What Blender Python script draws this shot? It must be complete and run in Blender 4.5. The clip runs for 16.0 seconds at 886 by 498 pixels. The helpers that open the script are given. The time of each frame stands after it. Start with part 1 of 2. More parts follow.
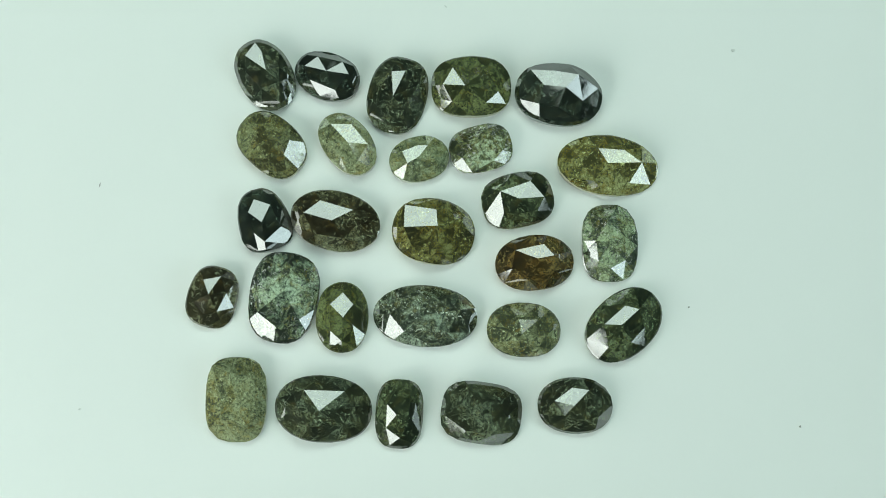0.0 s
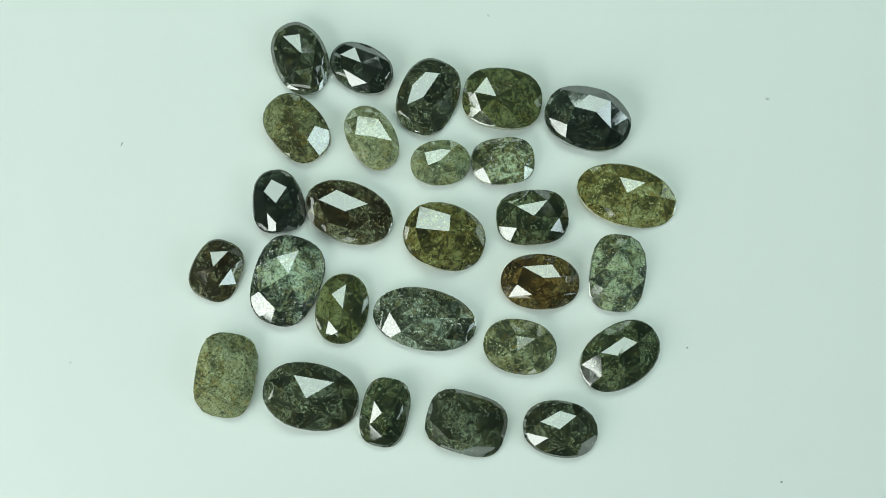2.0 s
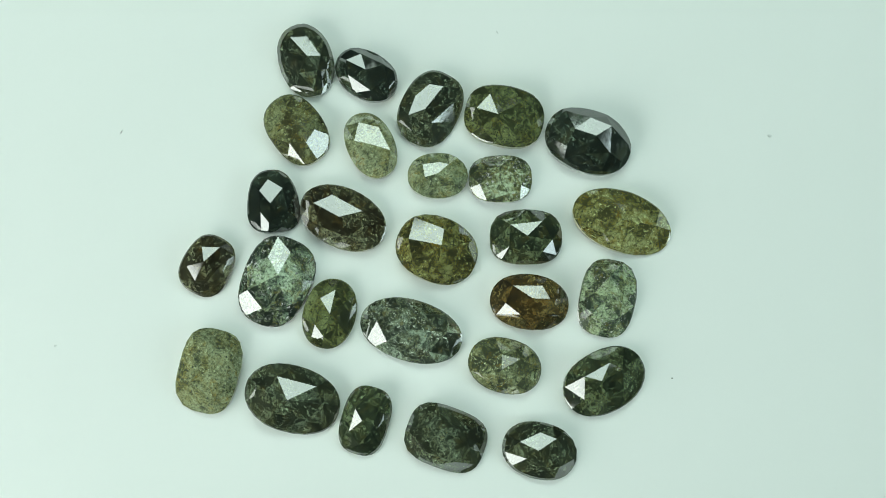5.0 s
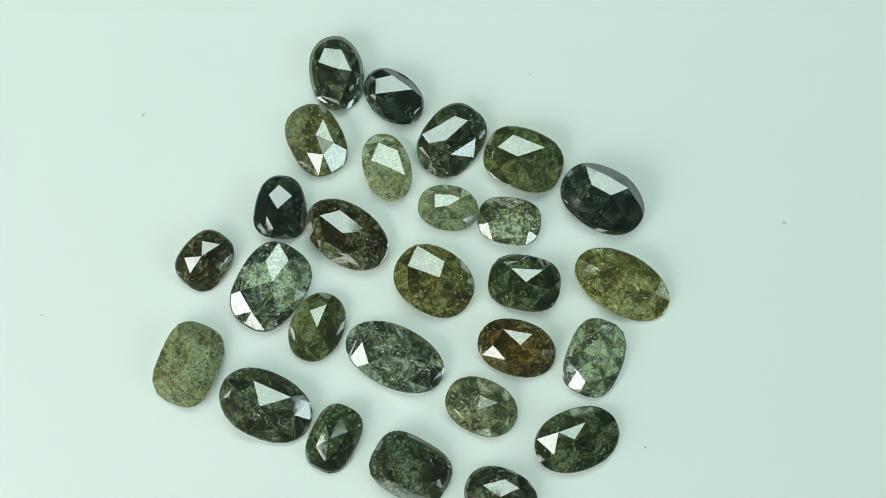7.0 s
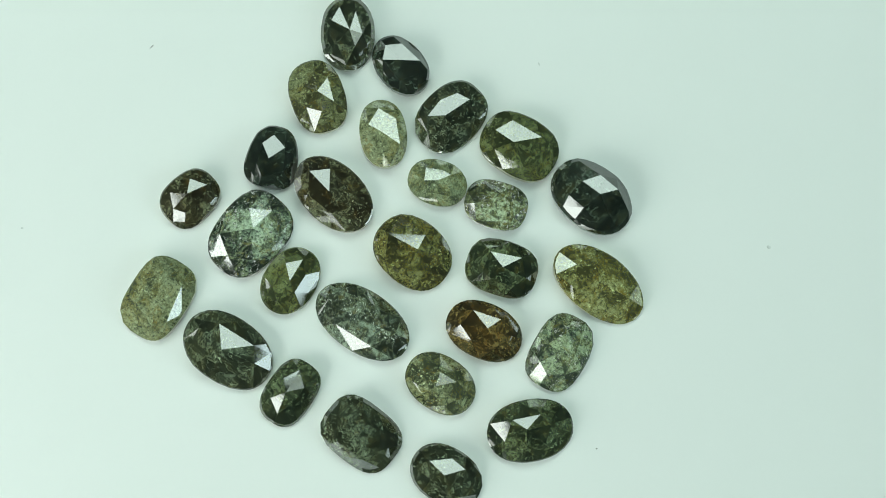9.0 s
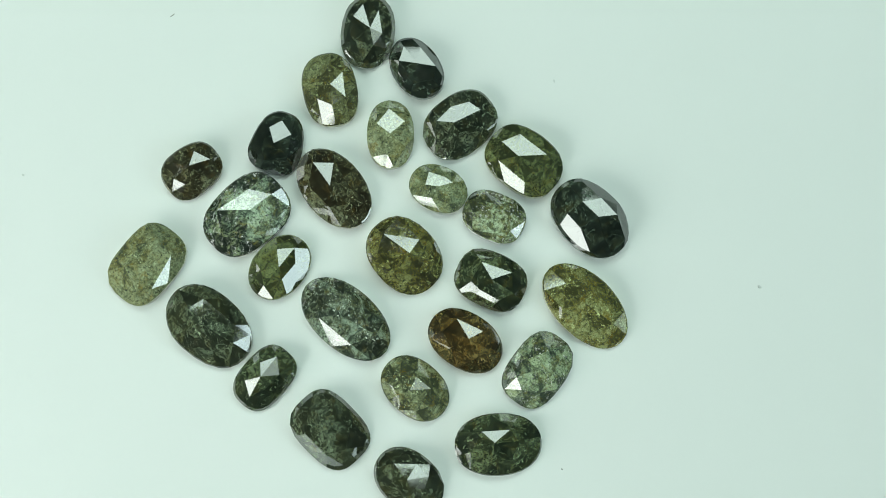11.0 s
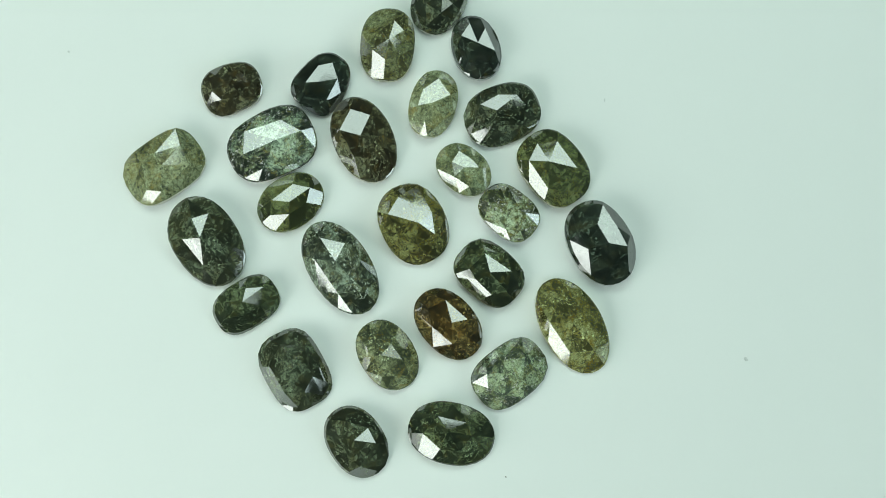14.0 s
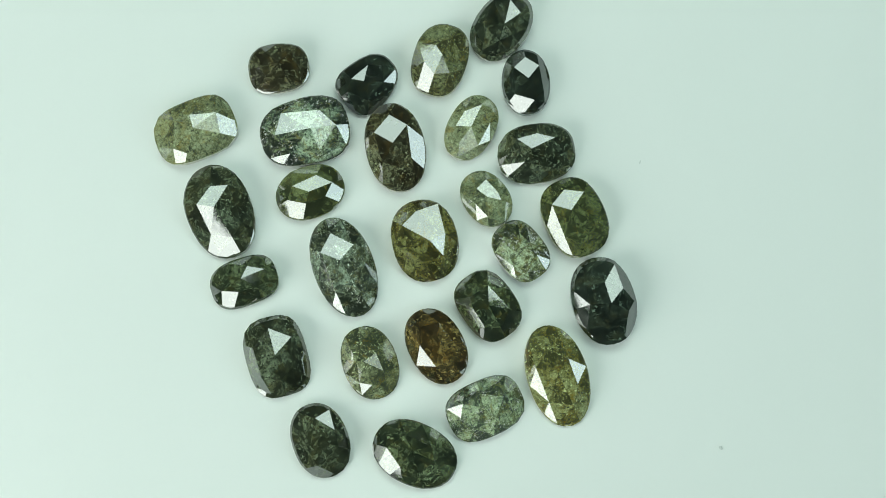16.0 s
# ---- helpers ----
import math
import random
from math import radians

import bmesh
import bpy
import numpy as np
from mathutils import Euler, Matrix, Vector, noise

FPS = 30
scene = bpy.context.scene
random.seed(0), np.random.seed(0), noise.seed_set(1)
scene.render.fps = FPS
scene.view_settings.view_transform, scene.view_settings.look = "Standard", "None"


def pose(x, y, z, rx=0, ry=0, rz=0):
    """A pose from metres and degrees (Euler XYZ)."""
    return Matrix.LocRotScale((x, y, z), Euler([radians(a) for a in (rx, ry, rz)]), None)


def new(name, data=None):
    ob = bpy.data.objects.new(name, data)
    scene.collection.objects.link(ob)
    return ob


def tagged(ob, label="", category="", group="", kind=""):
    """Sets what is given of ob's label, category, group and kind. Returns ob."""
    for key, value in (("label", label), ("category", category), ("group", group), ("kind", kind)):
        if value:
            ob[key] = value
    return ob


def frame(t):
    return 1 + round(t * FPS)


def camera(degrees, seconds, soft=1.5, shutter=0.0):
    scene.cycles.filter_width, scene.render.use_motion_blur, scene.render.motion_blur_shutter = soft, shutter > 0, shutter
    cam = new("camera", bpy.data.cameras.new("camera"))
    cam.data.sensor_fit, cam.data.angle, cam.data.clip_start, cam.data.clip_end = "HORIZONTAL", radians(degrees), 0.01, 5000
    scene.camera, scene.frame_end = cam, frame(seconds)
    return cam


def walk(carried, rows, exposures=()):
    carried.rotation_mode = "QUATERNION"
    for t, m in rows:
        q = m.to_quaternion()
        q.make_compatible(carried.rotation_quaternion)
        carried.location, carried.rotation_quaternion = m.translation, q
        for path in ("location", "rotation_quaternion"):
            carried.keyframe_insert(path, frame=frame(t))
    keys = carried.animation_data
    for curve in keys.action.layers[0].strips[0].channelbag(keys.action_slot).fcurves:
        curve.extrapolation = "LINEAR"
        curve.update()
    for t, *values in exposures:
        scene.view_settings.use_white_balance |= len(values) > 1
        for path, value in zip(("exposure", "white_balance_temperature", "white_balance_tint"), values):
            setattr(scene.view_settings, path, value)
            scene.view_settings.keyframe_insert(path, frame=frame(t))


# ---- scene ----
# Loose rose-cut stones on a white sheet that is slowly turned under a camera that stands still.
MM = 0.001

# ---------- camera ----------
cam = camera(35, 16.0, 0.95)
EYE = pose(-0.00163, -0.01002, 0.09894, 5.782, -0.946, 0)
walk(cam, [(0.0, EYE), (16.0, EYE)], [(0.0, 0.16), (3.0, 0.17), (5.5, 0.22), (11.5, 0.22), (12.5, 0.19), (16.0, 0.19)])

# ---------- light ----------
world = bpy.data.worlds.new("dim_room")
scene.world = world
world.use_nodes = True
world.node_tree.nodes["Background"].inputs["Color"].default_value = (0.80, 0.92, 0.88, 1)
world.node_tree.nodes["Background"].inputs["Strength"].default_value = 0.12


def softbox(name, azimuth, lean, distance, wide, high, watts, colour):
    """A soft panel lamp at an azimuth, leaning away from straight above by lean degrees, that faces the stones."""
    a, b = radians(azimuth), radians(lean)
    eye = Vector((math.cos(a) * math.sin(b), math.sin(a) * math.sin(b), math.cos(b))) * distance
    lamp = bpy.data.lights.new(name, "AREA")
    lamp.shape, lamp.size, lamp.size_y = "RECTANGLE", wide, high
    lamp.energy, lamp.color = watts, colour
    ob = new(name, lamp)
    z = eye.normalized()
    x = Vector((-math.sin(a), math.cos(a), 0))
    y = z.cross(x)
    ob.matrix_world = Matrix.Translation(eye) @ Matrix((x, y, z)).transposed().to_4x4()
    return ob


softbox("softbox_back", 90, 36, 0.30, 0.34, 0.15, 0.48, (0.78, 1.0, 0.90))
softbox("softbox_left", 214, 62, 0.18, 0.2045, 0.0965, 0.274, (0.90, 1.0, 0.93))
softbox("softbox_right", -14, 62, 0.40, 0.333, 0.147, 0.53, (0.76, 0.99, 0.99))
# unseen fill panel straight above, added to lift the sheet's brightness
softbox("overhead_fill", 0, 0, 1.60, 0.70, 0.70, 2.0, (0.80, 1.0, 0.89))


# ---------- materials ----------
def nodes_of(name):
    m = bpy.data.materials.new(name)
    m.use_nodes = True
    t = m.node_tree
    return m, t, t.nodes["Principled BSDF"]


def add(t, kind, **values):
    n = t.nodes.new(kind)
    for k, v in values.items():
        n.inputs[k].default_value = v
    return n


def ramp(t, source, stops):
    r = t.nodes.new("ShaderNodeValToRGB")
    while len(r.color_ramp.elements) < len(stops):
        r.color_ramp.elements.new(0.5)
    for e, (p, c) in zip(r.color_ramp.elements, stops):
        e.position, e.color = p, (c if len(c) == 4 else (*c, 1)) if isinstance(c, tuple) else (c, c, c, 1)
    t.links.new(source, r.inputs["Fac"])
    return r


def mixed(t, fac, a, b):
    m = t.nodes.new("ShaderNodeMix")
    m.data_type = "RGBA"
    for socket, v in ((m.inputs["Factor"], fac), (m.inputs["A"], a), (m.inputs["B"], b)):
        if isinstance(v, bpy.types.NodeSocket):
            t.links.new(v, socket)
        elif isinstance(v, tuple):
            socket.default_value = (*v, 1)
        else:
            socket.default_value = v
    return m.outputs["Result"]


# pale body, middle body, dark inclusions
TONES = {
    "grey": ((0.22, 0.24, 0.20), (0.075, 0.085, 0.068), (0.010, 0.012, 0.010)),
    "black": ((0.13, 0.16, 0.15), (0.040, 0.050, 0.047), (0.008, 0.010, 0.010)),
    "charcoal": ((0.20, 0.22, 0.18), (0.065, 0.073, 0.056), (0.012, 0.013, 0.010)),
    "olive": ((0.20, 0.21, 0.11), (0.095, 0.105, 0.055), (0.020, 0.022, 0.013)),
    "brown_olive": ((0.298, 0.298, 0.194), (0.124, 0.124, 0.074), (0.035, 0.030, 0.016)),
    "pale_olive": ((0.355, 0.364, 0.271), (0.181, 0.181, 0.117), (0.040, 0.043, 0.029)),
    "pale_grey": ((0.37, 0.40, 0.31), (0.180, 0.195, 0.135), (0.050, 0.056, 0.040)),
    "crackle": ((0.62, 0.68, 0.58), (0.170, 0.180, 0.115), (0.022, 0.026, 0.017)),
    "yellow": ((0.36, 0.36, 0.21), (0.168, 0.153, 0.067), (0.040, 0.037, 0.017)),
    "brown": ((0.26, 0.25, 0.19), (0.082, 0.076, 0.054), (0.014, 0.010, 0.007)),
    "rust_olive": ((0.28, 0.27, 0.14), (0.120, 0.105, 0.040), (0.018, 0.016, 0.010)),
    "rust": ((0.28, 0.20, 0.09), (0.100, 0.062, 0.026), (0.016, 0.011, 0.007)),
    "green": ((0.20, 0.23, 0.16), (0.070, 0.082, 0.052), (0.010, 0.013, 0.010)),
    "cloud": ((0.50, 0.55, 0.42), (0.160, 0.190, 0.150), (0.025, 0.032, 0.027)),
    "ice": ((0.55, 0.62, 0.54), (0.170, 0.205, 0.175), (0.010, 0.013, 0.012)),
    "blue_grey": ((0.36, 0.40, 0.37), (0.110, 0.125, 0.108), (0.012, 0.015, 0.013)),
}


def gem_material(seed, tone, dark, flecks, heart=0.0):
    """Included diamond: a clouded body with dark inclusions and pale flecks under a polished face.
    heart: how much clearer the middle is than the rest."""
    pale, body, black = (tuple(v * k for v, k in zip(c, (1.15, 1.31, 1.06))) for c in TONES[tone])
    m, t, b = nodes_of("included_diamond_" + tone)
    place = add(t, "ShaderNodeTexCoord").outputs["Object"]
    face = add(t, "ShaderNodeNewGeometry").outputs["True Normal"]
    # each facet bends the view of the inside a little its own way
    shift = t.nodes.new("ShaderNodeVectorMath")
    shift.operation = "MULTIPLY_ADD"
    shift.inputs[1].default_value = (0.0006,) * 3
    t.links.new(face, shift.inputs[0])
    t.links.new(place, shift.inputs[2])
    moved = t.nodes.new("ShaderNodeVectorMath")
    moved.operation = "ADD"
    moved.inputs[1].default_value = (seed * 0.137, seed * 0.071, seed * 0.053)
    t.links.new(shift.outputs[0], moved.inputs[0])

    def grain(scale, detail, rough, warp=0.0):
        n = add(t, "ShaderNodeTexNoise", Scale=scale, Detail=detail, Roughness=rough, Distortion=warp)
        t.links.new(moved.outputs[0], n.inputs["Vector"])
        return n.outputs["Fac"]

    def sums(x, y, kx, ky):
        out = None
        for v, k in ((x, kx), (y, ky)):
            n = t.nodes.new("ShaderNodeMath")
            n.operation = "MULTIPLY_ADD"
            t.links.new(v, n.inputs[0])
            n.inputs[1].default_value = k
            n.inputs[2].default_value = 0
            if out:
                t.links.new(out, n.inputs[2])
            out = n.outputs[0]
        return out

    cloud = grain(330, 3, 0.55, 0.6)
    speck = grain(5200, 5, 0.8, 0.4)
    patch = grain(1150, 8, 0.74, 0.9)
    # random tone per facet paints in light bouncing about inside the stone
    piece = add(t, "ShaderNodeObjectInfo").outputs["Random"]
    depth = sums(sums(cloud, patch, 0.30, 0.62), sums(speck, piece, 0.36, 0.13), 1.0, 1.0)
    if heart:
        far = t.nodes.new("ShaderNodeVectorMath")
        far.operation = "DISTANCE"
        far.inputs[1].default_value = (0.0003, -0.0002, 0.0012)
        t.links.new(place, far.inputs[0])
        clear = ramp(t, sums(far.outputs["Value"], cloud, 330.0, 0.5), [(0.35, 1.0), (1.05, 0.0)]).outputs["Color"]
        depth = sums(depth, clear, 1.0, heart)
    soft = 1.0 + 1.1 * max(0.0, 0.6 - dark)
    mid = 0.688 + 0.20 * (dark - 0.5)
    warm = tuple(v * k for v, k in zip(body, (1.16, 1.0, 0.74)))
    hue = mixed(t, ramp(t, grain(600, 4, 0.6, 0.5), [(0.42, 0.0), (0.62, 1.0)]).outputs["Color"], body, warm)
    half = mixed(t, 0.62, hue, pale)
    deep = mixed(t, 0.70, hue, black)
    base = mixed(t, ramp(t, depth, [(mid - 0.07 * soft, 0.0), (mid - 0.015, 1.0)]).outputs["Color"], black, deep)
    base = mixed(t, ramp(t, depth, [(mid - 0.02 * soft, 0.0), (mid + 0.04 * soft, 1.0)]).outputs["Color"], base, hue)
    base = mixed(t, ramp(t, depth, [(mid + 0.04, 0.0), (mid + 0.12 * soft, 1.0)]).outputs["Color"], base, half)
    dots = ramp(t, grain(5200, 4, 0.7, 0.3), [(0.34, 0.9), (0.43, 0.0)]).outputs["Color"]
    base = mixed(t, dots, base, black)
    # small rusty stains
    stain = ramp(t, grain(1500, 4, 0.7, 0.6), [(0.56, 0.0), (0.66, 0.55)]).outputs["Color"]
    base = mixed(t, stain, base, tuple(v * k for v, k in zip(body, (1.45, 0.95, 0.42))))
    # bundles of fine dark needles that run one way through each stone
    lay = t.nodes.new("ShaderNodeMapping")
    lay.inputs["Rotation"].default_value = (0.4, 0.3, seed * 1.7)
    lay.inputs["Scale"].default_value = (1.0, 0.24, 0.6)
    t.links.new(moved.outputs[0], lay.inputs["Vector"])
    thread = add(t, "ShaderNodeTexNoise", Scale=5600, Detail=3, Roughness=0.65, Distortion=0.5)
    t.links.new(lay.outputs["Vector"], thread.inputs["Vector"])
    bundle = ramp(t, grain(900, 3, 0.6, 0.6), [(0.42, 0.0), (0.58, 0.85)]).outputs["Color"]
    needles = mixed(t, ramp(t, thread.outputs["Fac"], [(0.40, 1.0), (0.48, 0.0)]).outputs["Color"], (0.0, 0.0, 0.0), bundle)
    base = mixed(t, needles, base, black)
    cracks = ramp(t, grain(650, 4, 0.6, 0.9), [(0.484, 0.0), (0.5, 0.75), (0.516, 0.0)]).outputs["Color"]
    base = mixed(t, cracks, base, deep)
    # pale flecks, gathered in swarms
    swarm = ramp(t, grain(520, 3, 0.6, 0.4), [(0.44, 0.12), (0.60, 1.0)]).outputs["Color"]
    sparks = ramp(t, grain(4600, 4, 0.8, 0.5), [(0.56, 0.0), (0.64, 0.95 * flecks)]).outputs["Color"]
    sparks = mixed(t, swarm, (0.0, 0.0, 0.0), sparks)
    base = mixed(t, sparks, base, tuple(min(1.9 * v, 0.9) for v in pale))
    fine = ramp(t, grain(7500, 4, 0.8, 0.3), [(0.36, 0.50), (0.50, 0.95), (0.64, 1.0)]).outputs["Color"]
    mottle = t.nodes.new("ShaderNodeMix")
    mottle.data_type, mottle.blend_type = "RGBA", "MULTIPLY"
    mottle.inputs["Factor"].default_value = 1.0
    t.links.new(base, mottle.inputs["A"])
    t.links.new(fine, mottle.inputs["B"])
    t.links.new(mottle.outputs["Result"], b.inputs["Base Color"])
    b.inputs["IOR"].default_value = 2.42
    rough = ramp(t, grain(1500, 3, 0.6), [(0.35, 0.02), (0.75, 0.09)])
    t.links.new(rough.outputs["Color"], b.inputs["Roughness"])
    bump = add(t, "ShaderNodeBump", Strength=0.05, Distance=0.00001)
    t.links.new(grain(2600, 3, 0.6), bump.inputs["Height"])
    t.links.new(bump.outputs["Normal"], b.inputs["Normal"])
    return m


def girdle_material(tone):
    """The ground, frosted edge of a stone, paler than its polished face; light shining through is painted in."""
    pale, body, black = TONES[tone]
    edge = tuple(min(1.3 * v + 0.16, 0.75) for v in pale)
    m = plain_material("ground_girdle_glow_" + tone, edge, 0.38, 0.5, 2200)
    m.node_tree.nodes["Principled BSDF"].inputs["IOR"].default_value = 2.0
    return m


def plain_material(name, colour, rough, vary, scale):
    m, t, b = nodes_of(name)
    place = add(t, "ShaderNodeTexCoord").outputs["Object"]
    n = add(t, "ShaderNodeTexNoise", Scale=scale, Detail=5, Roughness=0.6)
    t.links.new(place, n.inputs["Vector"])
    low = tuple(c * (1 - vary) for c in colour)
    t.links.new(mixed(t, n.outputs["Fac"], low, colour), b.inputs["Base Color"])
    b.inputs["Roughness"].default_value = rough
    bump = add(t, "ShaderNodeBump", Strength=0.05, Distance=0.0001)
    t.links.new(n.outputs["Fac"], bump.inputs["Height"])
    t.links.new(bump.outputs["Normal"], b.inputs["Normal"])
    return m


SHEET = plain_material("white_sheet", (0.72, 0.75, 0.73), 0.55, 0.03, 60)
TABLE = plain_material("grey_table", (0.34, 0.36, 0.35), 0.5, 0.12, 12)
WALL = plain_material("room_wall", (0.43, 0.50, 0.46), 0.8, 0.05, 3)
DUST = plain_material("dark_dust", (0.28, 0.30, 0.28), 0.9, 0.3, 9000)
PALE_DUST = plain_material("pale_dust", (0.62, 0.65, 0.63), 0.9, 0.2, 9000)


# ---------- setting ----------
def slab(name, low, high, material, bevel=0.0):
    bm = bmesh.new()
    bmesh.ops.create_cube(bm, size=1)
    for v in bm.verts:
        v.co = [l + (c + 0.5) * (h - l) for c, l, h in zip(v.co, low, high)]
    if bevel:
        bmesh.ops.bevel(bm, geom=bm.edges[:], offset=bevel, segments=2, affect="EDGES")
    me = bpy.data.meshes.new(name)
    bm.to_mesh(me)
    bm.free()
    me.materials.append(material)
    return new(name, me)


T = -0.0004
tagged(slab("table_top", (-0.7, -0.5, T - 0.03), (0.7, 0.5, T), TABLE, 0.003), "plain grey table top under a white sheet", "table top", kind="structure")
tagged(slab("floor", (-1.5, -1.5, -0.80), (1.5, 1.5, -0.75), WALL), "plain grey floor of a dim room", "floor", kind="structure")
tagged(slab("ceiling", (-1.5, -1.5, 1.65), (1.5, 1.5, 1.70), WALL), "plain grey ceiling of a dim room", "ceiling", kind="structure")
for side, low, high in (
    ("wall_north", (-1.5, 1.5, -0.75), (1.5, 1.6, 1.65)),
    ("wall_south", (-1.5, -1.6, -0.75), (1.5, -1.5, 1.65)),
    ("wall_east", (1.5, -1.5, -0.75), (1.6, 1.5, 1.65)),
    ("wall_west", (-1.6, -1.5, -0.75), (-1.5, 1.5, 1.65)),
):
    tagged(slab(side, low, high, WALL), "plain grey wall of a dim room", "wall", kind="structure")
for x in (-0.62, 0.62):
    for y in (-0.42, 0.42):
        tagged(slab("table_leg", (x - 0.025, y - 0.025, -0.75), (x + 0.025, y + 0.025, T - 0.03), TABLE, 0.003), "plain grey square table leg", "table leg", kind="structure")

moving = []  # thing, x, y in millimetres, turn in degrees, height in metres


def white_sheet():
    bm = bmesh.new()
    bmesh.ops.create_cube(bm, size=1)
    for v in bm.verts:
        v.co = (v.co.x * 0.30, v.co.y * 0.24, (v.co.z - 0.5) * 0.00035)
    upright = [e for e in bm.edges if abs(e.verts[0].co.z - e.verts[1].co.z) > 1e-6]
    bmesh.ops.bevel(bm, geom=upright, offset=0.012, segments=6, affect="EDGES")
    me = bpy.data.meshes.new("sheet")
    bm.to_mesh(me)
    bm.free()
    me.materials.append(SHEET)
    ob = tagged(new("sheet", me), "smooth white plastic sheet under the loose stones", "sheet")
    moving.append((ob, 0, 0, 0, 0.0))


white_sheet()


# ---------- stones ----------
def part(name, bm, material, parent, label=""):
    """Links a bmesh, built in millimetres, as one mesh object under a thing."""
    bmesh.ops.scale(bm, vec=(MM, MM, MM), verts=bm.verts[:])
    me = bpy.data.meshes.new(name)
    bm.to_mesh(me)
    bm.free()
    me.materials.append(material)
    ob = tagged(new(name, me), label)
    ob.parent = parent
    return ob


def wedge(points, core):
    """A closed piece of the stone: one flat facet, drawn to a point deep inside."""
    bm = bmesh.new()
    loop = [bm.verts.new(p) for p in points]
    tip = bm.verts.new(core)
    bm.faces.new(loop)
    for k in range(len(loop)):
        bm.faces.new((loop[k], tip, loop[(k + 1) % len(loop)]))
    return bm


def rose_cut(label, spot, size, slim, power, taper, girdle, rim, point, corners, edge_heights, corner_heights, leans, material, edge_material):
    """A rose-cut stone of 24 flat facets over a flat base and an upright girdle, in millimetres.
    slim: how far the sides were ground back after the crown was cut. power: 2 for an oval outline, more for a cushion. rim: width of the steep rim, as a share of the radius.
    point: x, y and height of the middle. corners: where the ridges from the point end, as (degrees, share of the radius, height).
    edge_heights and corner_heights: the rim's heights between and at the corners. leans: degrees by which the seams between the corners stray from halfway."""
    x0, y0, turn = spot
    p, q = size[0] / 2, size[1] / 2
    full = q / slim  # half width before the sides were ground back
    count = len(corners)

    def at(degrees, share, half=q):
        c, s = math.cos(radians(degrees)), math.sin(radians(degrees))
        r = share / (abs(c) ** power + abs(s) ** power) ** (1 / power)
        x, y = p * c * r, half * s * r
        return x, y * (1 - taper * x / p)

    def level(a, b, c, x, y):
        """The height at x, y of the plane through a, b and c."""
        n = (b - a).cross(c - a)
        return a.z - (n.x * (x - a.x) + n.y * (y - a.y)) / n.z

    angles = [c[0] for c in corners]
    halves = [(a + (b if b > a else b + 360)) / 2 + lean for a, b, lean in zip(angles, angles[1:] + angles[:1], leans)]
    tip = Vector(point)
    knots = [Vector((*at(a, s, max(min(full, 0.92 * q * (1 - rim) / s), q)), z)) for a, s, z in corners]
    wide_edges = [Vector((*at(h, 1 - rim, full), z)) for h, z in zip(halves, edge_heights)]
    wide_ends = [Vector((*at(a, 1 - rim, full), z)) for a, z in zip(angles, corner_heights)]
    edges, ends = [], []
    for k in range(count):
        x, y = at(halves[k], 1 - rim)
        edges.append(Vector((x, y, level(knots[k], wide_edges[k], knots[(k + 1) % count], x, y))))
        x, y = at(angles[k], 1 - rim)
        ends.append(Vector((x, y, level(knots[k], wide_edges[k], wide_ends[k], x, y))))
    thing = tagged(new("diamond"), label, "diamond", "loose diamonds on the sheet")
    core = Vector((0, 0, 0.3 * girdle))
    facets, brim = [], []
    for k in range(count):
        j = (k + 1) % count
        facets.append([tip, knots[k], knots[j]])
        facets.append([knots[k], edges[k], knots[j]])
        last = angles[j] if angles[j] > halves[k] else angles[j] + 360
        for a, b, knot, one, two in ((angles[k], halves[k], knots[k], ends[k], edges[k]), (halves[k], last, knots[j], edges[k], ends[j])):
            arc = []
            for i in range(4):
                d = a + (b - a) * i / 3
                x, y = at(d, 1 - rim)
                arc.append((d, Vector((x, y, level(knot, one, two, x, y)))))
            facets.append([knot] + [v for d, v in arc])
            brim += arc[:-1]
    for points in facets:
        part("facet", wedge(points, core), material, thing)
    band = bmesh.new()
    rings = [[band.verts.new(v) for d, v in brim]]
    rnd = random.Random(label)
    steep = [rnd.uniform(1.0, 1.5) for k in range(2 * count)]
    rings.append([band.verts.new((*at(d, 1), max(v.z - steep[i // 3] * rim * q, 0.30 * girdle))) for i, (d, v) in enumerate(brim)])
    rings.append([band.verts.new((*at(d, 0.997), 0.12 * girdle)) for d, v in brim])
    rings.append([band.verts.new((*at(d, 0.975), 0.0)) for d, v in brim])
    n = len(brim)
    for step, (hi, lo) in enumerate(zip(rings, rings[1:])):
        for k in range(n):
            band.faces.new((lo[k], lo[(k + 1) % n], hi[(k + 1) % n], hi[k])).material_index = 1 if step else 0
    band.faces.new(rings[-1][::-1]).material_index = 1
    girdle_band = part("girdle", band, material, thing, "steep polished rim over a frosted edge")
    girdle_band.data.materials.append(edge_material)
    moving.append((thing, x0, y0, turn, 0.00002))


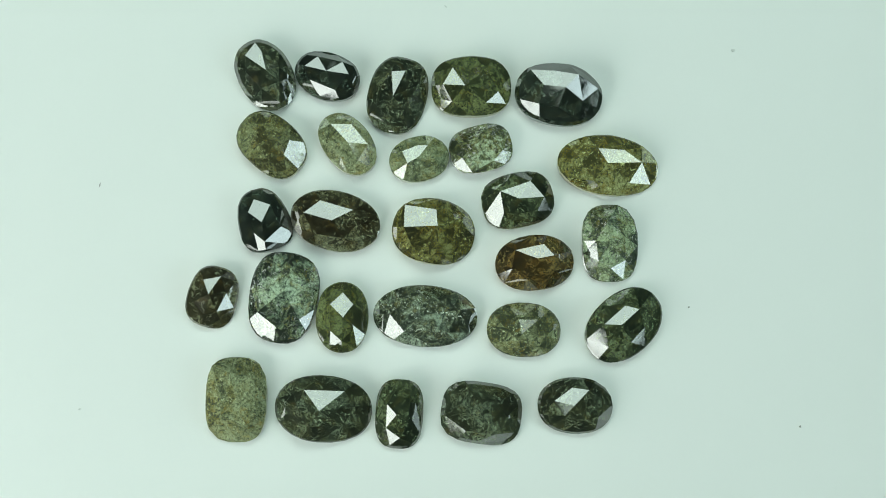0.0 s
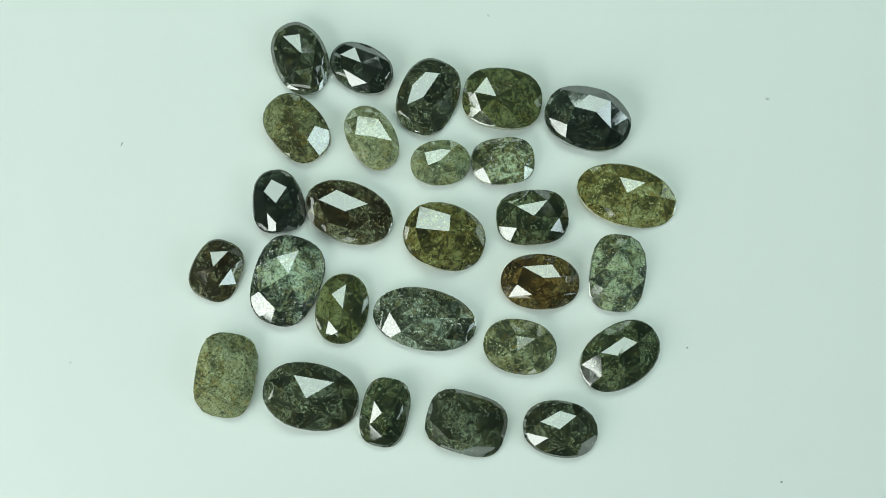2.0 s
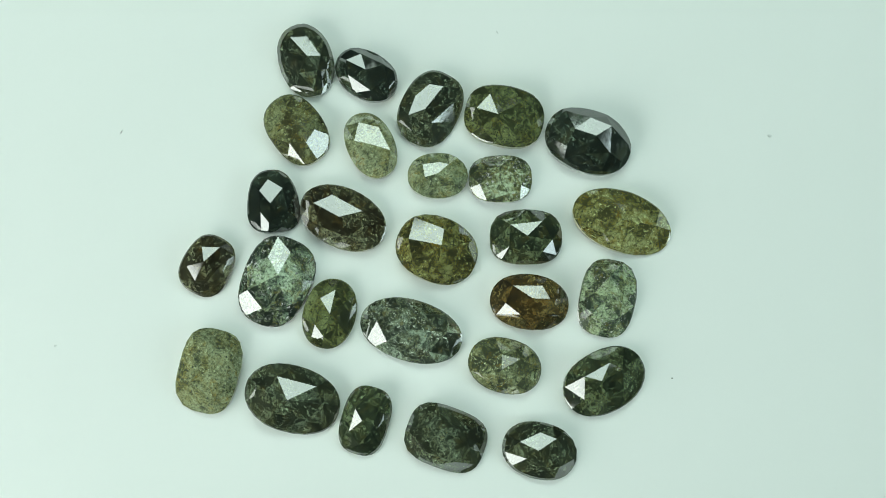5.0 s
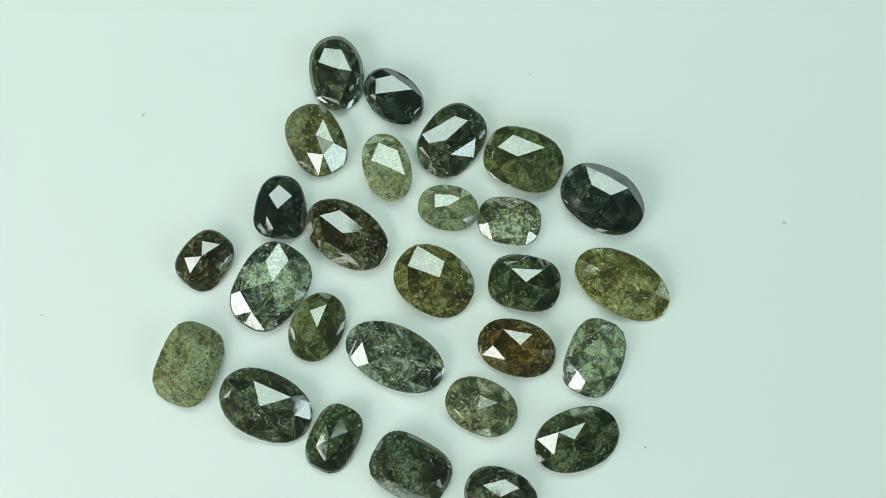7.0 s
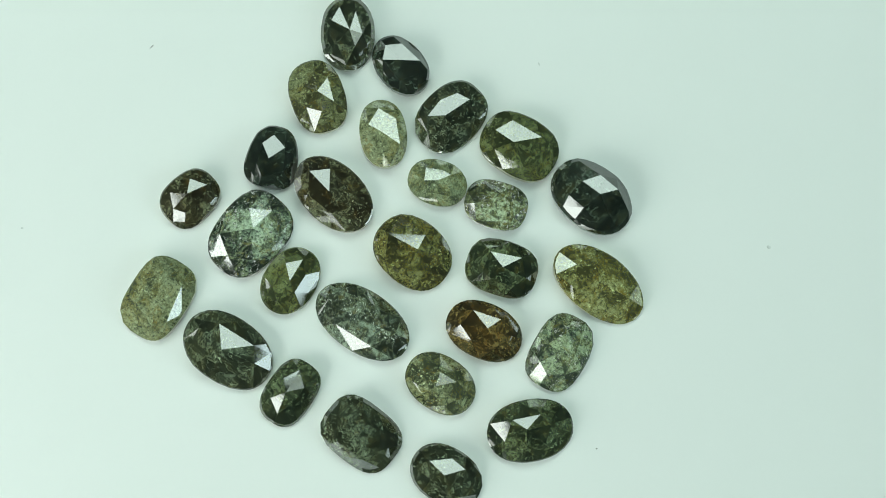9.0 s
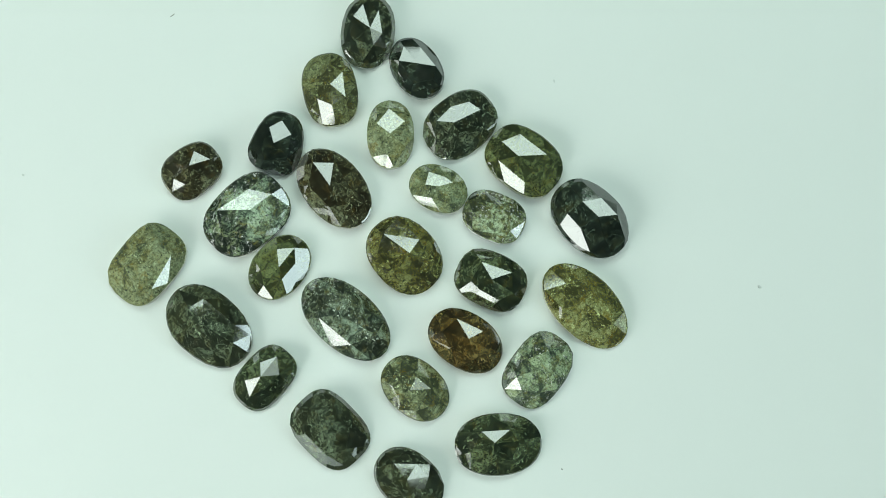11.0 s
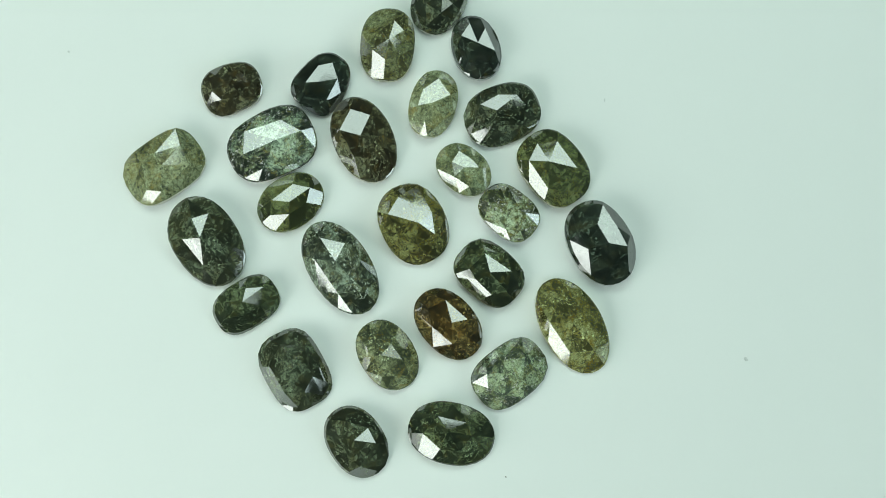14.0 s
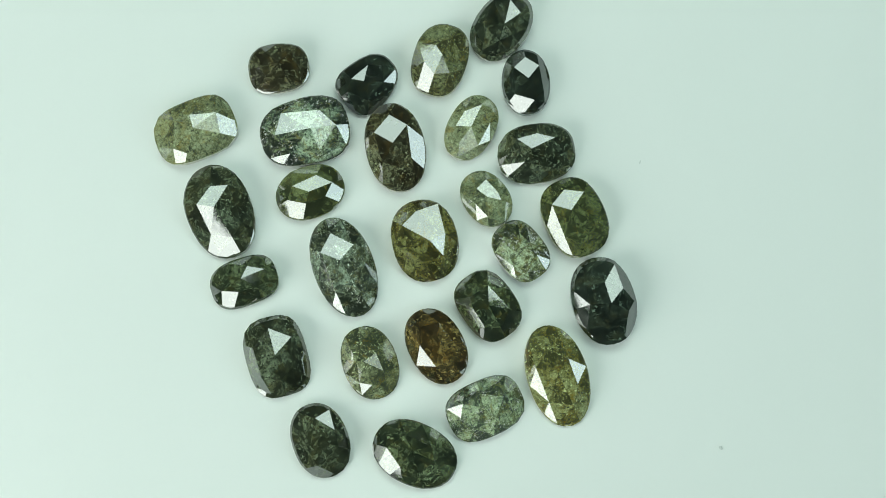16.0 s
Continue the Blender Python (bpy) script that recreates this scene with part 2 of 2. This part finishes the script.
rose_cut("blackish oval rose-cut diamond with silvery rim facets",
         (-12.65, 12.36, -60), (5.36, 3.88), 0.96, 2.1, 0, 0.7, 0.12, (0.01, 0.20, 1.77),
         [(34.3, 0.505, 1.476), (80.8, 0.551, 1.608), (151.4, 0.605, 1.325), (203.1, 0.717, 1.190), (242.7, 0.620, 1.315), (314.4, 0.475, 1.291)],
         (0.741, 1.134, 1.052, 1.050, 0.478, 0.918), (0.472, 0.985, 1.064, 0.962, 0.984, 0.358), (4.6, -6.2, -14.2, 9.1, 17.8, 3.5),
         gem_material(1, "grey", 0.78, 0.9), girdle_material("grey"))
rose_cut("black oval rose-cut diamond touching another stone",
         (-8.23, 12.34, -20), (4.72, 3.48), 1.0, 2.1, 0, 0.5, 0.07, (-0.06, 0.09, 1.60),
         [(21.8, 0.675, 1.425), (62.7, 0.713, 1.418), (128.9, 0.679, 1.217), (180.6, 0.715, 1.146), (230.1, 0.629, 1.271), (307.7, 0.662, 1.242)],
         (0.942, 0.331, 0.674, 0.670, 0.578, 0.776), (0.916, 0.500, 0.482, 0.815, 0.806, 0.868), (4.4, -9.9, -7.4, 4.7, 1.1, 6.7),
         gem_material(2, "black", 0.86, 0.6), girdle_material("black"))
rose_cut("dark grey cushion rose-cut diamond with a paler end",
         (-3.23, 10.92, 76), (5.52, 4.16), 0.98, 2.5, 0, 0.6, 0.05, (-0.40, 0.22, 1.79),
         [(36.0, 0.585, 1.469), (83.4, 0.610, 1.396), (131.8, 0.648, 1.572), (217.3, 0.430, 1.438), (300.9, 0.690, 1.109), (353.0, 0.615, 1.406)],
         (0.884, 1.195, 0.665, 0.412, 0.856, 0.866), (0.889, 0.965, 0.873, 0.642, 0.610, 0.708), (3.7, 3.7, 17.9, 9.9, -3.2, 3.6),
         gem_material(3, "grey", 0.66, 0.8), girdle_material("grey"))
rose_cut("dark olive cushion rose-cut diamond with fine speckles",
         (2.01, 11.55, 0), (5.68, 4.28), 1.0, 2.6, 0, 0.5, 0.03, (-0.47, -0.18, 1.85),
         [(56.1, 0.626, 1.552), (129.1, 0.694, 1.286), (179.4, 0.714, 1.356), (228.8, 0.689, 1.361), (299.8, 0.668, 1.463), (340.0, 0.677, 1.484)],
         (1.085, 0.754, 0.495, 0.953, 0.824, 0.549), (0.952, 0.803, 0.752, 0.701, 0.850, 0.811), (-2.7, -1.3, -1.7, 1.7, 5.6, 0.6),
         gem_material(4, "olive", 0.62, 0.7), girdle_material("olive"))
rose_cut("glossy black oval rose-cut diamond with a thick girdle",
         (8.22, 11.00, -9), (6.24, 4.41), 1.02, 2.2, 0, 0.95, 0.09, (0.34, 0.29, 2.08),
         [(60.0, 0.701, 1.888), (103.6, 0.647, 1.786), (163.9, 0.394, 1.881), (229.1, 0.619, 1.549), (271.7, 0.510, 1.710), (344.6, 0.565, 1.368)],
         (1.384, 1.306, 0.805, 1.148, 0.916, 1.116), (1.116, 1.082, 1.033, 0.808, 0.933, 0.893), (-3.1, 6.6, 6.6, -3.4, -2.6, -0.1),
         gem_material(5, "black", 0.88, 0.6), girdle_material("black"))
rose_cut("olive brown cushion rose-cut diamond with dark specks",
         (-12.15, 7.35, -41), (5.28, 3.86), 0.92, 2.5, 0, 0.5, 0.03, (-0.15, 0.11, 1.68),
         [(52.6, 0.558, 1.643), (124.3, 0.600, 1.199), (163.7, 0.631, 1.188), (224.3, 0.373, 1.357), (298.8, 0.511, 1.479), (358.0, 0.512, 1.680)],
         (0.922, 0.575, 0.602, 0.891, 0.542, 0.537), (0.787, 0.594, 0.679, 0.462, 0.493, 0.764), (-3.0, 3.6, -3.7, -4.8, 2.0, 3.6),
         gem_material(6, "brown_olive", 0.42, 0.7), girdle_material("brown_olive"))
rose_cut("pale olive oval rose-cut diamond with faint specks",
         (-6.78, 7.44, -52), (4.96, 3.35), 0.92, 2.2, 0, 0.5, 0.03, (0.11, 0.01, 1.45),
         [(54.5, 0.698, 1.247), (121.1, 0.646, 0.997), (184.1, 0.720, 0.887), (242.5, 0.576, 1.113), (292.6, 0.578, 1.167), (349.6, 0.616, 1.122)],
         (0.813, 0.381, 0.618, 0.465, 0.691, 0.928), (0.396, 0.465, 0.444, 0.482, 0.512, 0.749), (-4.5, -7.7, 3.3, 8.3, -9.3, -14.5),
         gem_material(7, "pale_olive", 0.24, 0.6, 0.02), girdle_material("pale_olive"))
rose_cut("small pale grey-green oval rose-cut diamond",
         (-1.69, 6.36, 12), (4.28, 3.23), 0.96, 2.2, 0, 0.5, 0.03, (0.01, 0.05, 1.33),
         [(50.5, 0.546, 1.199), (84.2, 0.523, 1.062), (139.5, 0.648, 0.944), (199.6, 0.443, 1.301), (265.0, 0.533, 1.133), (321.2, 0.670, 1.085)],
         (0.662, 0.554, 0.352, 0.760, 0.583, 0.769), (0.537, 0.576, 0.474, 0.396, 0.470, 0.599), (2.1, -3.6, 0.5, -3.0, 1.4, -8.0),
         gem_material(8, "pale_grey", 0.34, 0.6), girdle_material("pale_grey"))
rose_cut("small crackled grey-green cushion rose-cut diamond",
         (2.68, 7.11, 13), (4.48, 3.40), 1.0, 2.7, 0, 0.5, 0.03, (-0.34, 0.24, 1.44),
         [(44.2, 0.494, 1.202), (91.7, 0.457, 1.121), (142.6, 0.553, 1.004), (202.2, 0.691, 1.285), (291.8, 0.684, 1.118), (334.0, 0.675, 1.079)],
         (0.633, 0.346, 0.727, 0.779, 0.735, 0.691), (0.608, 0.434, 0.365, 0.823, 0.688, 0.605), (0.5, 7.6, -0.9, -2.3, -7.8, 11.1),
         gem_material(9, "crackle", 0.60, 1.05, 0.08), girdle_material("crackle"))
rose_cut("large yellowish olive oval rose-cut diamond",
         (11.72, 5.91, -7), (7.24, 4.24), 1.0, 2.1, 0, 0.5, 0.03, (-0.16, -0.01, 1.65),
         [(16.8, 0.646, 1.305), (63.5, 0.575, 1.370), (119.8, 0.518, 1.584), (176.4, 0.566, 1.305), (246.7, 0.686, 1.372), (309.0, 0.673, 0.944)],
         (0.618, 1.029, 0.584, 1.045, 0.777, 0.280), (0.400, 0.657, 0.801, 0.580, 0.613, 0.282), (11.1, -0.2, -0.4, 6.9, -5.8, -9.9),
         gem_material(10, "yellow", 0.55, 0.9, 0.04), girdle_material("yellow"))
rose_cut("small black tapered cushion rose-cut diamond",
         (-12.64, 1.98, 108), (4.48, 3.61), 0.97, 2.6, 0.17, 0.5, 0.05, (-0.25, 0.11, 1.52),
         [(55.2, 0.521, 1.433), (130.2, 0.516, 1.408), (167.6, 0.719, 1.382), (232.8, 0.616, 1.089), (306.5, 0.536, 1.290), (368.1, 0.665, 1.278)],
         (0.647, 0.785, 0.426, 0.450, 0.829, 0.882), (0.967, 0.559, 1.041, 0.410, 0.718, 0.815), (17.9, 3.4, 5.3, -1.0, 0.2, -3.3),
         gem_material(11, "black", 0.84, 0.6), girdle_material("black"))
rose_cut("dark brownish oval rose-cut diamond with chipped rim",
         (-7.58, 1.91, -12), (6.36, 4.24), 1.0, 2.1, 0, 0.6, 0.03, (-0.17, -0.14, 1.77),
         [(53.1, 0.559, 1.175), (127.8, 0.648, 1.465), (179.5, 0.701, 1.500), (238.6, 0.705, 1.553), (298.6, 0.603, 1.413), (358.4, 0.489, 1.196)],
         (0.803, 0.982, 0.661, 0.899, 0.933, 0.613), (0.674, 0.937, 0.892, 1.019, 0.615, 0.691), (5.5, 10.7, -1.7, -16.8, -8.9, 4.9),
         gem_material(12, "brown", 0.66, 0.9), girdle_material("brown"))
rose_cut("olive and rust mottled rounded rose-cut diamond",
         (-0.68, 1.20, -10), (5.84, 4.64), 1.0, 2.3, 0, 0.5, 0.03, (0.23, 0.30, 1.77),
         [(41.6, 0.611, 1.135), (91.6, 0.633, 1.341), (185.1, 0.714, 1.298), (232.1, 0.702, 1.414), (289.8, 0.602, 1.645), (338.9, 0.549, 1.443)],
         (0.572, 0.740, 0.524, 1.180, 0.567, 0.774), (0.342, 0.790, 0.693, 0.787, 0.724, 0.397), (9.0, 3.0, -3.6, 5.2, -9.2, -5.8),
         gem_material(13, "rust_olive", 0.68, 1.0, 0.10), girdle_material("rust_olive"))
rose_cut("dark green-black cushion rose-cut diamond",
         (5.28, 3.43, 12), (5.08, 3.88), 1.01, 2.8, 0, 0.5, 0.03, (0.04, -0.02, 1.48),
         [(-9.5, 0.717, 1.219), (51.5, 0.636, 1.206), (137.8, 0.542, 1.267), (219.5, 0.559, 1.184), (254.0, 0.533, 1.241), (308.2, 0.660, 1.231)],
         (0.522, 0.800, 0.281, 0.712, 0.597, 0.599), (0.720, 0.649, 0.479, 0.463, 0.528, 0.683), (-2.4, -2.9, 15.0, -5.7, 7.3, -7.0),
         gem_material(14, "green", 0.68, 0.8), girdle_material("green"))
rose_cut("rusty red-brown oval rose-cut diamond",
         (6.45, -1.03, 5), (5.56, 3.88), 1.0, 2.2, 0, 0.5, 0.03, (0.12, 0.20, 1.70),
         [(19.4, 0.505, 1.572), (68.0, 0.649, 1.478), (135.0, 0.655, 1.445), (196.5, 0.626, 1.363), (247.8, 0.547, 1.348), (320.7, 0.568, 1.268)],
         (0.541, 1.032, 0.531, 0.546, 0.825, 0.394), (0.567, 0.912, 0.867, 0.602, 0.463, 0.377), (0.6, -5.6, 3.9, -4.8, -3.1, -9.7),
         gem_material(15, "rust", 0.62, 1.0), girdle_material("rust"))
rose_cut("cloudy grey cushion rose-cut diamond with pale centre",
         (11.78, 0.38, 91), (5.48, 3.96), 1.0, 2.9, 0, 0.5, 0.03, (-0.16, 0.18, 1.63),
         [(86.2, 0.551, 1.425), (135.1, 0.611, 1.379), (175.1, 0.673, 1.198), (228.2, 0.615, 0.980), (284.0, 0.488, 1.380), (372.9, 0.526, 1.590)],
         (0.587, 0.461, 0.414, 0.616, 0.571, 0.607), (0.691, 0.281, 0.513, 0.298, 0.636, 0.524), (-5.2, -6.1, 3.5, 9.1, 14.4, -6.8),
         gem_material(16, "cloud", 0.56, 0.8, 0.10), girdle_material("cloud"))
rose_cut("small dark brown cushion rose-cut diamond",
         (-16.12, -3.45, 75), (4.32, 3.41), 0.97, 2.7, 0.05, 0.5, 0.05, (0.09, 0.16, 1.67),
         [(47.0, 0.594, 1.444), (118.0, 0.669, 1.281), (172.2, 0.626, 1.169), (219.6, 0.516, 1.150), (292.4, 0.556, 1.129), (347.7, 0.703, 1.160)],
         (1.007, 0.524, 0.437, 0.488, 0.644, 0.782), (0.994, 0.877, 0.623, 0.299, 0.475, 0.670), (5.7, -2.2, -2.8, 4.3, -9.5, 4.3),
         gem_material(17, "brown", 0.6, 0.8), girdle_material("brown"))
rose_cut("large icy grey rose-cut diamond with black clouds",
         (-11.18, -3.52, 80), (6.36, 4.76), 0.945, 2.7, -0.06, 0.5, 0.03, (0.46, -0.08, 1.71),
         [(45.9, 0.559, 1.301), (123.7, 0.693, 1.260), (177.6, 0.661, 1.408), (234.2, 0.650, 1.176), (289.4, 0.671, 1.339), (353.2, 0.713, 1.538)],
         (0.745, 0.603, 0.699, 0.782, 0.772, 0.936), (0.719, 0.739, 0.639, 0.618, 0.435, 1.153), (-0.3, 3.9, 8.6, 0.1, 0.7, 5.6),
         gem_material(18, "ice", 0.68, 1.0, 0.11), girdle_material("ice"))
rose_cut("dark olive oval rose-cut diamond",
         (-7.06, -4.87, 88), (4.96, 3.68), 1.0, 2.2, 0, 0.5, 0.03, (-0.05, -0.11, 1.54),
         [(359.3, 0.685, 1.122), (413.9, 0.561, 1.234), (496.0, 0.554, 1.299), (542.4, 0.679, 1.103), (602.9, 0.467, 1.271), (671.4, 0.534, 1.112)],
         (0.530, 0.870, 0.452, 0.578, 0.390, 0.593), (0.616, 0.669, 0.514, 0.554, 0.633, 0.532), (4.3, 12.3, -5.6, 4.0, -5.4, 1.9),
         gem_material(19, "olive", 0.60, 0.8), girdle_material("olive"))
rose_cut("large bluish grey speckled oval rose-cut diamond",
         (-1.24, -4.78, -3), (7.32, 4.32), 1.0, 2.1, 0, 0.5, 0.03, (-0.41, -0.05, 1.67),
         [(85.5, 0.523, 1.464), (118.9, 0.629, 1.507), (181.5, 0.676, 1.188), (234.5, 0.660, 1.275), (309.1, 0.648, 1.244), (380.1, 0.699, 1.390)],
         (0.875, 0.397, 0.386, 0.514, 0.700, 0.544), (0.609, 0.790, 0.388, 0.628, 0.705, 0.670), (4.6, 5.0, 10.8, 7.1, -12.9, 0.8),
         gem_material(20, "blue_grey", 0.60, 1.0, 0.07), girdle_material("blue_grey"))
rose_cut("mossy olive-grey oval rose-cut diamond with small facets",
         (5.66, -5.73, -3), (5.20, 3.84), 1.0, 2.2, 0, 0.5, 0.03, (-0.19, -0.37, 1.57),
         [(47.2, 0.482, 1.488), (117.1, 0.369, 1.486), (177.1, 0.552, 1.350), (249.5, 0.445, 1.429), (304.9, 0.701, 1.126), (341.4, 0.608, 1.287)],
         (0.669, 0.653, 0.857, 0.453, 0.637, 0.359), (0.516, 0.454, 0.599, 0.493, 0.650, 0.547), (-14.4, -0.4, -1.3, -5.0, -5.3, 0.6),
         gem_material(21, "pale_olive", 0.62, 1.0), girdle_material("pale_olive"))
rose_cut("dark grey pear-like oval rose-cut diamond",
         (12.70, -5.37, 41), (6.08, 4.32), 1.0, 2.2, 0, 0.5, 0.03, (-0.30, 0.16, 1.78),
         [(10.1, 0.457, 1.636), (59.6, 0.518, 1.540), (130.2, 0.572, 1.620), (196.2, 0.662, 1.383), (252.0, 0.574, 1.286), (298.9, 0.548, 1.259)],
         (0.550, 0.972, 0.831, 0.562, 0.637, 0.338), (0.384, 0.550, 0.735, 0.556, 0.636, 0.449), (5.3, 3.0, -10.4, 4.9, -4.2, 6.1),
         gem_material(22, "green", 0.64, 0.9, 0.03), girdle_material("green"))
rose_cut("large pale olive cushion rose-cut diamond, clouded",
         (-14.36, -10.60, 89), (5.88, 4.22), 0.945, 3.0, 0, 0.5, 0.03, (-0.00, -0.07, 1.73),
         [(14.7, 0.642, 1.620), (85.6, 0.411, 1.638), (129.6, 0.486, 1.577), (210.7, 0.669, 1.363), (242.2, 0.718, 1.384), (318.6, 0.648, 1.361)],
         (1.127, 0.698, 0.414, 0.630, 0.674, 0.814), (0.778, 0.721, 0.571, 0.598, 0.794, 0.756), (-4.4, 7.0, 13.7, 1.6, -12.0, 0.1),
         gem_material(23, "pale_olive", 0.26, 0.6, 0.03), girdle_material("pale_olive"))
rose_cut("large charcoal oval rose-cut diamond with nicked rim",
         (-8.31, -11.24, -4), (6.76, 4.64), 1.0, 2.2, 0, 0.5, 0.03, (-0.19, -0.14, 2.00),
         [(12.1, 0.647, 1.387), (53.7, 0.687, 1.361), (127.7, 0.648, 1.709), (178.2, 0.506, 1.682), (246.5, 0.578, 1.787), (314.0, 0.599, 1.197)],
         (0.762, 0.907, 0.757, 0.447, 0.842, 0.339), (0.822, 0.891, 1.142, 0.594, 1.080, 0.392), (6.8, 3.7, 14.9, -7.5, -14.1, -12.1),
         gem_material(24, "charcoal", 0.64, 0.9), girdle_material("charcoal"))
rose_cut("small green-black rectangular cushion rose-cut diamond",
         (-3.04, -11.59, 87), (4.80, 3.32), 1.0, 2.9, 0, 0.5, 0.07, (-0.05, 0.18, 1.54),
         [(63.0, 0.548, 1.339), (128.4, 0.606, 1.125), (186.2, 0.682, 1.084), (239.0, 0.394, 1.276), (310.4, 0.498, 1.336), (373.1, 0.714, 1.257)],
         (0.945, 0.463, 0.385, 0.598, 1.105, 0.695), (0.790, 0.578, 0.586, 0.439, 0.595, 0.796), (8.1, 3.0, 3.5, 14.8, -2.7, -1.3),
         gem_material(25, "green", 0.72, 0.7), girdle_material("green"))
rose_cut("dark brown-black squarish cushion rose-cut diamond",
         (2.67, -11.52, -8), (5.64, 4.28), 1.0, 3.1, 0, 0.5, 0.1, (-0.06, 0.01, 1.70),
         [(48.6, 0.506, 1.380), (118.0, 0.684, 1.529), (180.8, 0.718, 1.292), (242.7, 0.665, 1.355), (303.3, 0.661, 1.398), (356.8, 0.612, 1.375)],
         (0.692, 0.782, 1.028, 0.823, 0.516, 0.461), (0.512, 1.227, 0.973, 0.890, 0.453, 0.710), (-2.2, 4.5, -17.3, -1.5, 0.6, 1.8),
         gem_material(26, "charcoal", 0.70, 1.0, 0.05), girdle_material("charcoal"))
rose_cut("charcoal oval rose-cut diamond lying at the edge",
         (9.23, -11.01, -2), (5.28, 3.92), 1.0, 2.2, 0, 0.5, 0.07, (-0.17, -0.01, 1.53),
         [(60.5, 0.629, 1.400), (101.2, 0.639, 1.214), (167.3, 0.600, 1.335), (230.8, 0.471, 1.362), (290.1, 0.526, 1.326), (327.8, 0.669, 1.332)],
         (0.970, 0.754, 0.831, 0.550, 0.711, 0.471), (0.898, 0.827, 0.669, 0.565, 0.678, 0.561), (-0.9, -0.2, 2.1, -9.5, -4.4, -12.9),
         gem_material(27, "charcoal", 0.66, 0.9, 0.03), girdle_material("charcoal"))


# ---------- dust on the sheet ----------
def dust_speck(x, y, turn, long, wide, material, label):
    bm = bmesh.new()
    bmesh.ops.create_icosphere(bm, subdivisions=2, radius=0.5)
    for v in bm.verts:
        k = 1 + 0.35 * noise.noise(v.co * 3 + Vector((x, y, 0)))
        v.co = (v.co.x * long * k * MM, (v.co.y * k + 0.5 * v.co.x ** 2) * wide * MM, (v.co.z + 0.5) * wide * 0.5 * MM)
    me = bpy.data.meshes.new("dust_speck")
    bm.to_mesh(me)
    bm.free()
    me.materials.append(material)
    ob = tagged(new("dust_speck", me), label, "dust speck", "dust on the sheet")
    moving.append((ob, x, y, turn, 0.0))


dust_speck(-24.30, 4.51, 75, 0.38, 0.08, DUST, "tiny dark fibre lying on the white sheet")
dust_speck(17.38, -4.11, 10, 0.15, 0.12, DUST, "tiny dark dust grain on the white sheet")
dust_speck(25.07, -12.48, 30, 0.17, 0.14, DUST, "tiny dark dust grain on the white sheet")
dust_speck(0.20, 17.56, -40, 0.26, 0.10, PALE_DUST, "tiny faint dust fibre on the white sheet")
dust_speck(20.89, 14.40, 0, 0.30, 0.22, PALE_DUST, "tiny pale dust flake on the white sheet")
dust_speck(-25.31, -11.26, 20, 0.20, 0.14, PALE_DUST, "tiny pale dust flake on the white sheet")

# seconds, turn of the sheet in degrees, its shift in millimetres
TURNS = [
    (0, 0.00, 0.000, 0.000),
    (0.5, -0.21, -0.022, 0.173),
    (0.8, -2.00, 0.181, 0.300),
    (1, -3.07, 0.194, 0.322),
    (1.5, -5.46, 0.284, 0.062),
    (1.8, -7.18, 0.522, -0.498),
    (2, -8.11, 0.602, -0.440),
    (2.5, -10.62, 1.146, -0.743),
    (2.8, -11.57, 0.815, -0.788),
    (3, -12.16, 0.765, -1.097),
    (3.2, -12.53, 0.747, -1.660),
    (5.3, -12.72, -0.207, -1.258),
    (5.5, -13.59, -0.340, -1.110),
    (5.8, -15.16, -0.640, -1.282),
    (6, -16.33, -0.759, -1.828),
    (6.5, -18.90, -0.639, -2.893),
    (6.8, -20.66, -0.370, -3.454),
    (7, -21.82, -0.447, -3.656),
    (7.5, -24.47, -0.914, -4.683),
    (7.8, -26.20, -1.176, -5.304),
    (8, -26.98, -1.245, -5.511),
    (8.2, -27.67, -1.474, -4.849),
    (8.5, -28.86, -1.954, -3.448),
    (8.8, -29.93, -2.021, -1.940),
    (9, -30.41, -2.163, -1.674),
    (9.2, -30.96, -2.321, -1.502),
    (11.3, -39.51, -2.982, -2.081),
    (11.5, -40.79, -3.039, -3.250),
    (11.8, -41.88, -3.167, -2.611),
    (12, -41.55, -3.258, -2.543),
    (12.5, -42.80, -3.074, -1.928),
    (12.8, -44.65, -3.458, -1.576),
    (13, -45.77, -3.462, -1.353),
    (13.2, -47.43, -3.033, -0.963),
    (13.5, -49.43, -2.564, -1.125),
    (13.8, -52.04, -2.567, -0.448),
    (14, -53.53, -2.653, 0.466),
    (14.5, -56.82, -2.542, 1.604),
    (14.8, -59.20, -2.128, 1.895),
    (15, -60.69, -2.032, 1.489),
    (15.2, -62.23, -2.016, 0.702),
    (15.5, -63.69, -1.916, 0.097),
    (15.8, -65.59, -1.975, -0.390),
    (16, -66.49, -2.104, -0.559),
]


def motions():
    """The sheet is turned and pushed about by small steps, and all that lies on it goes along."""
    for ob, x, y, turn, z in moving:
        rest = pose(x * MM, y * MM, z, 0, 0, turn)
        walk(ob, [(t, pose(dx * MM, dy * MM, 0, 0, 0, a) @ rest) for t, a, dx, dy in TURNS])


motions()
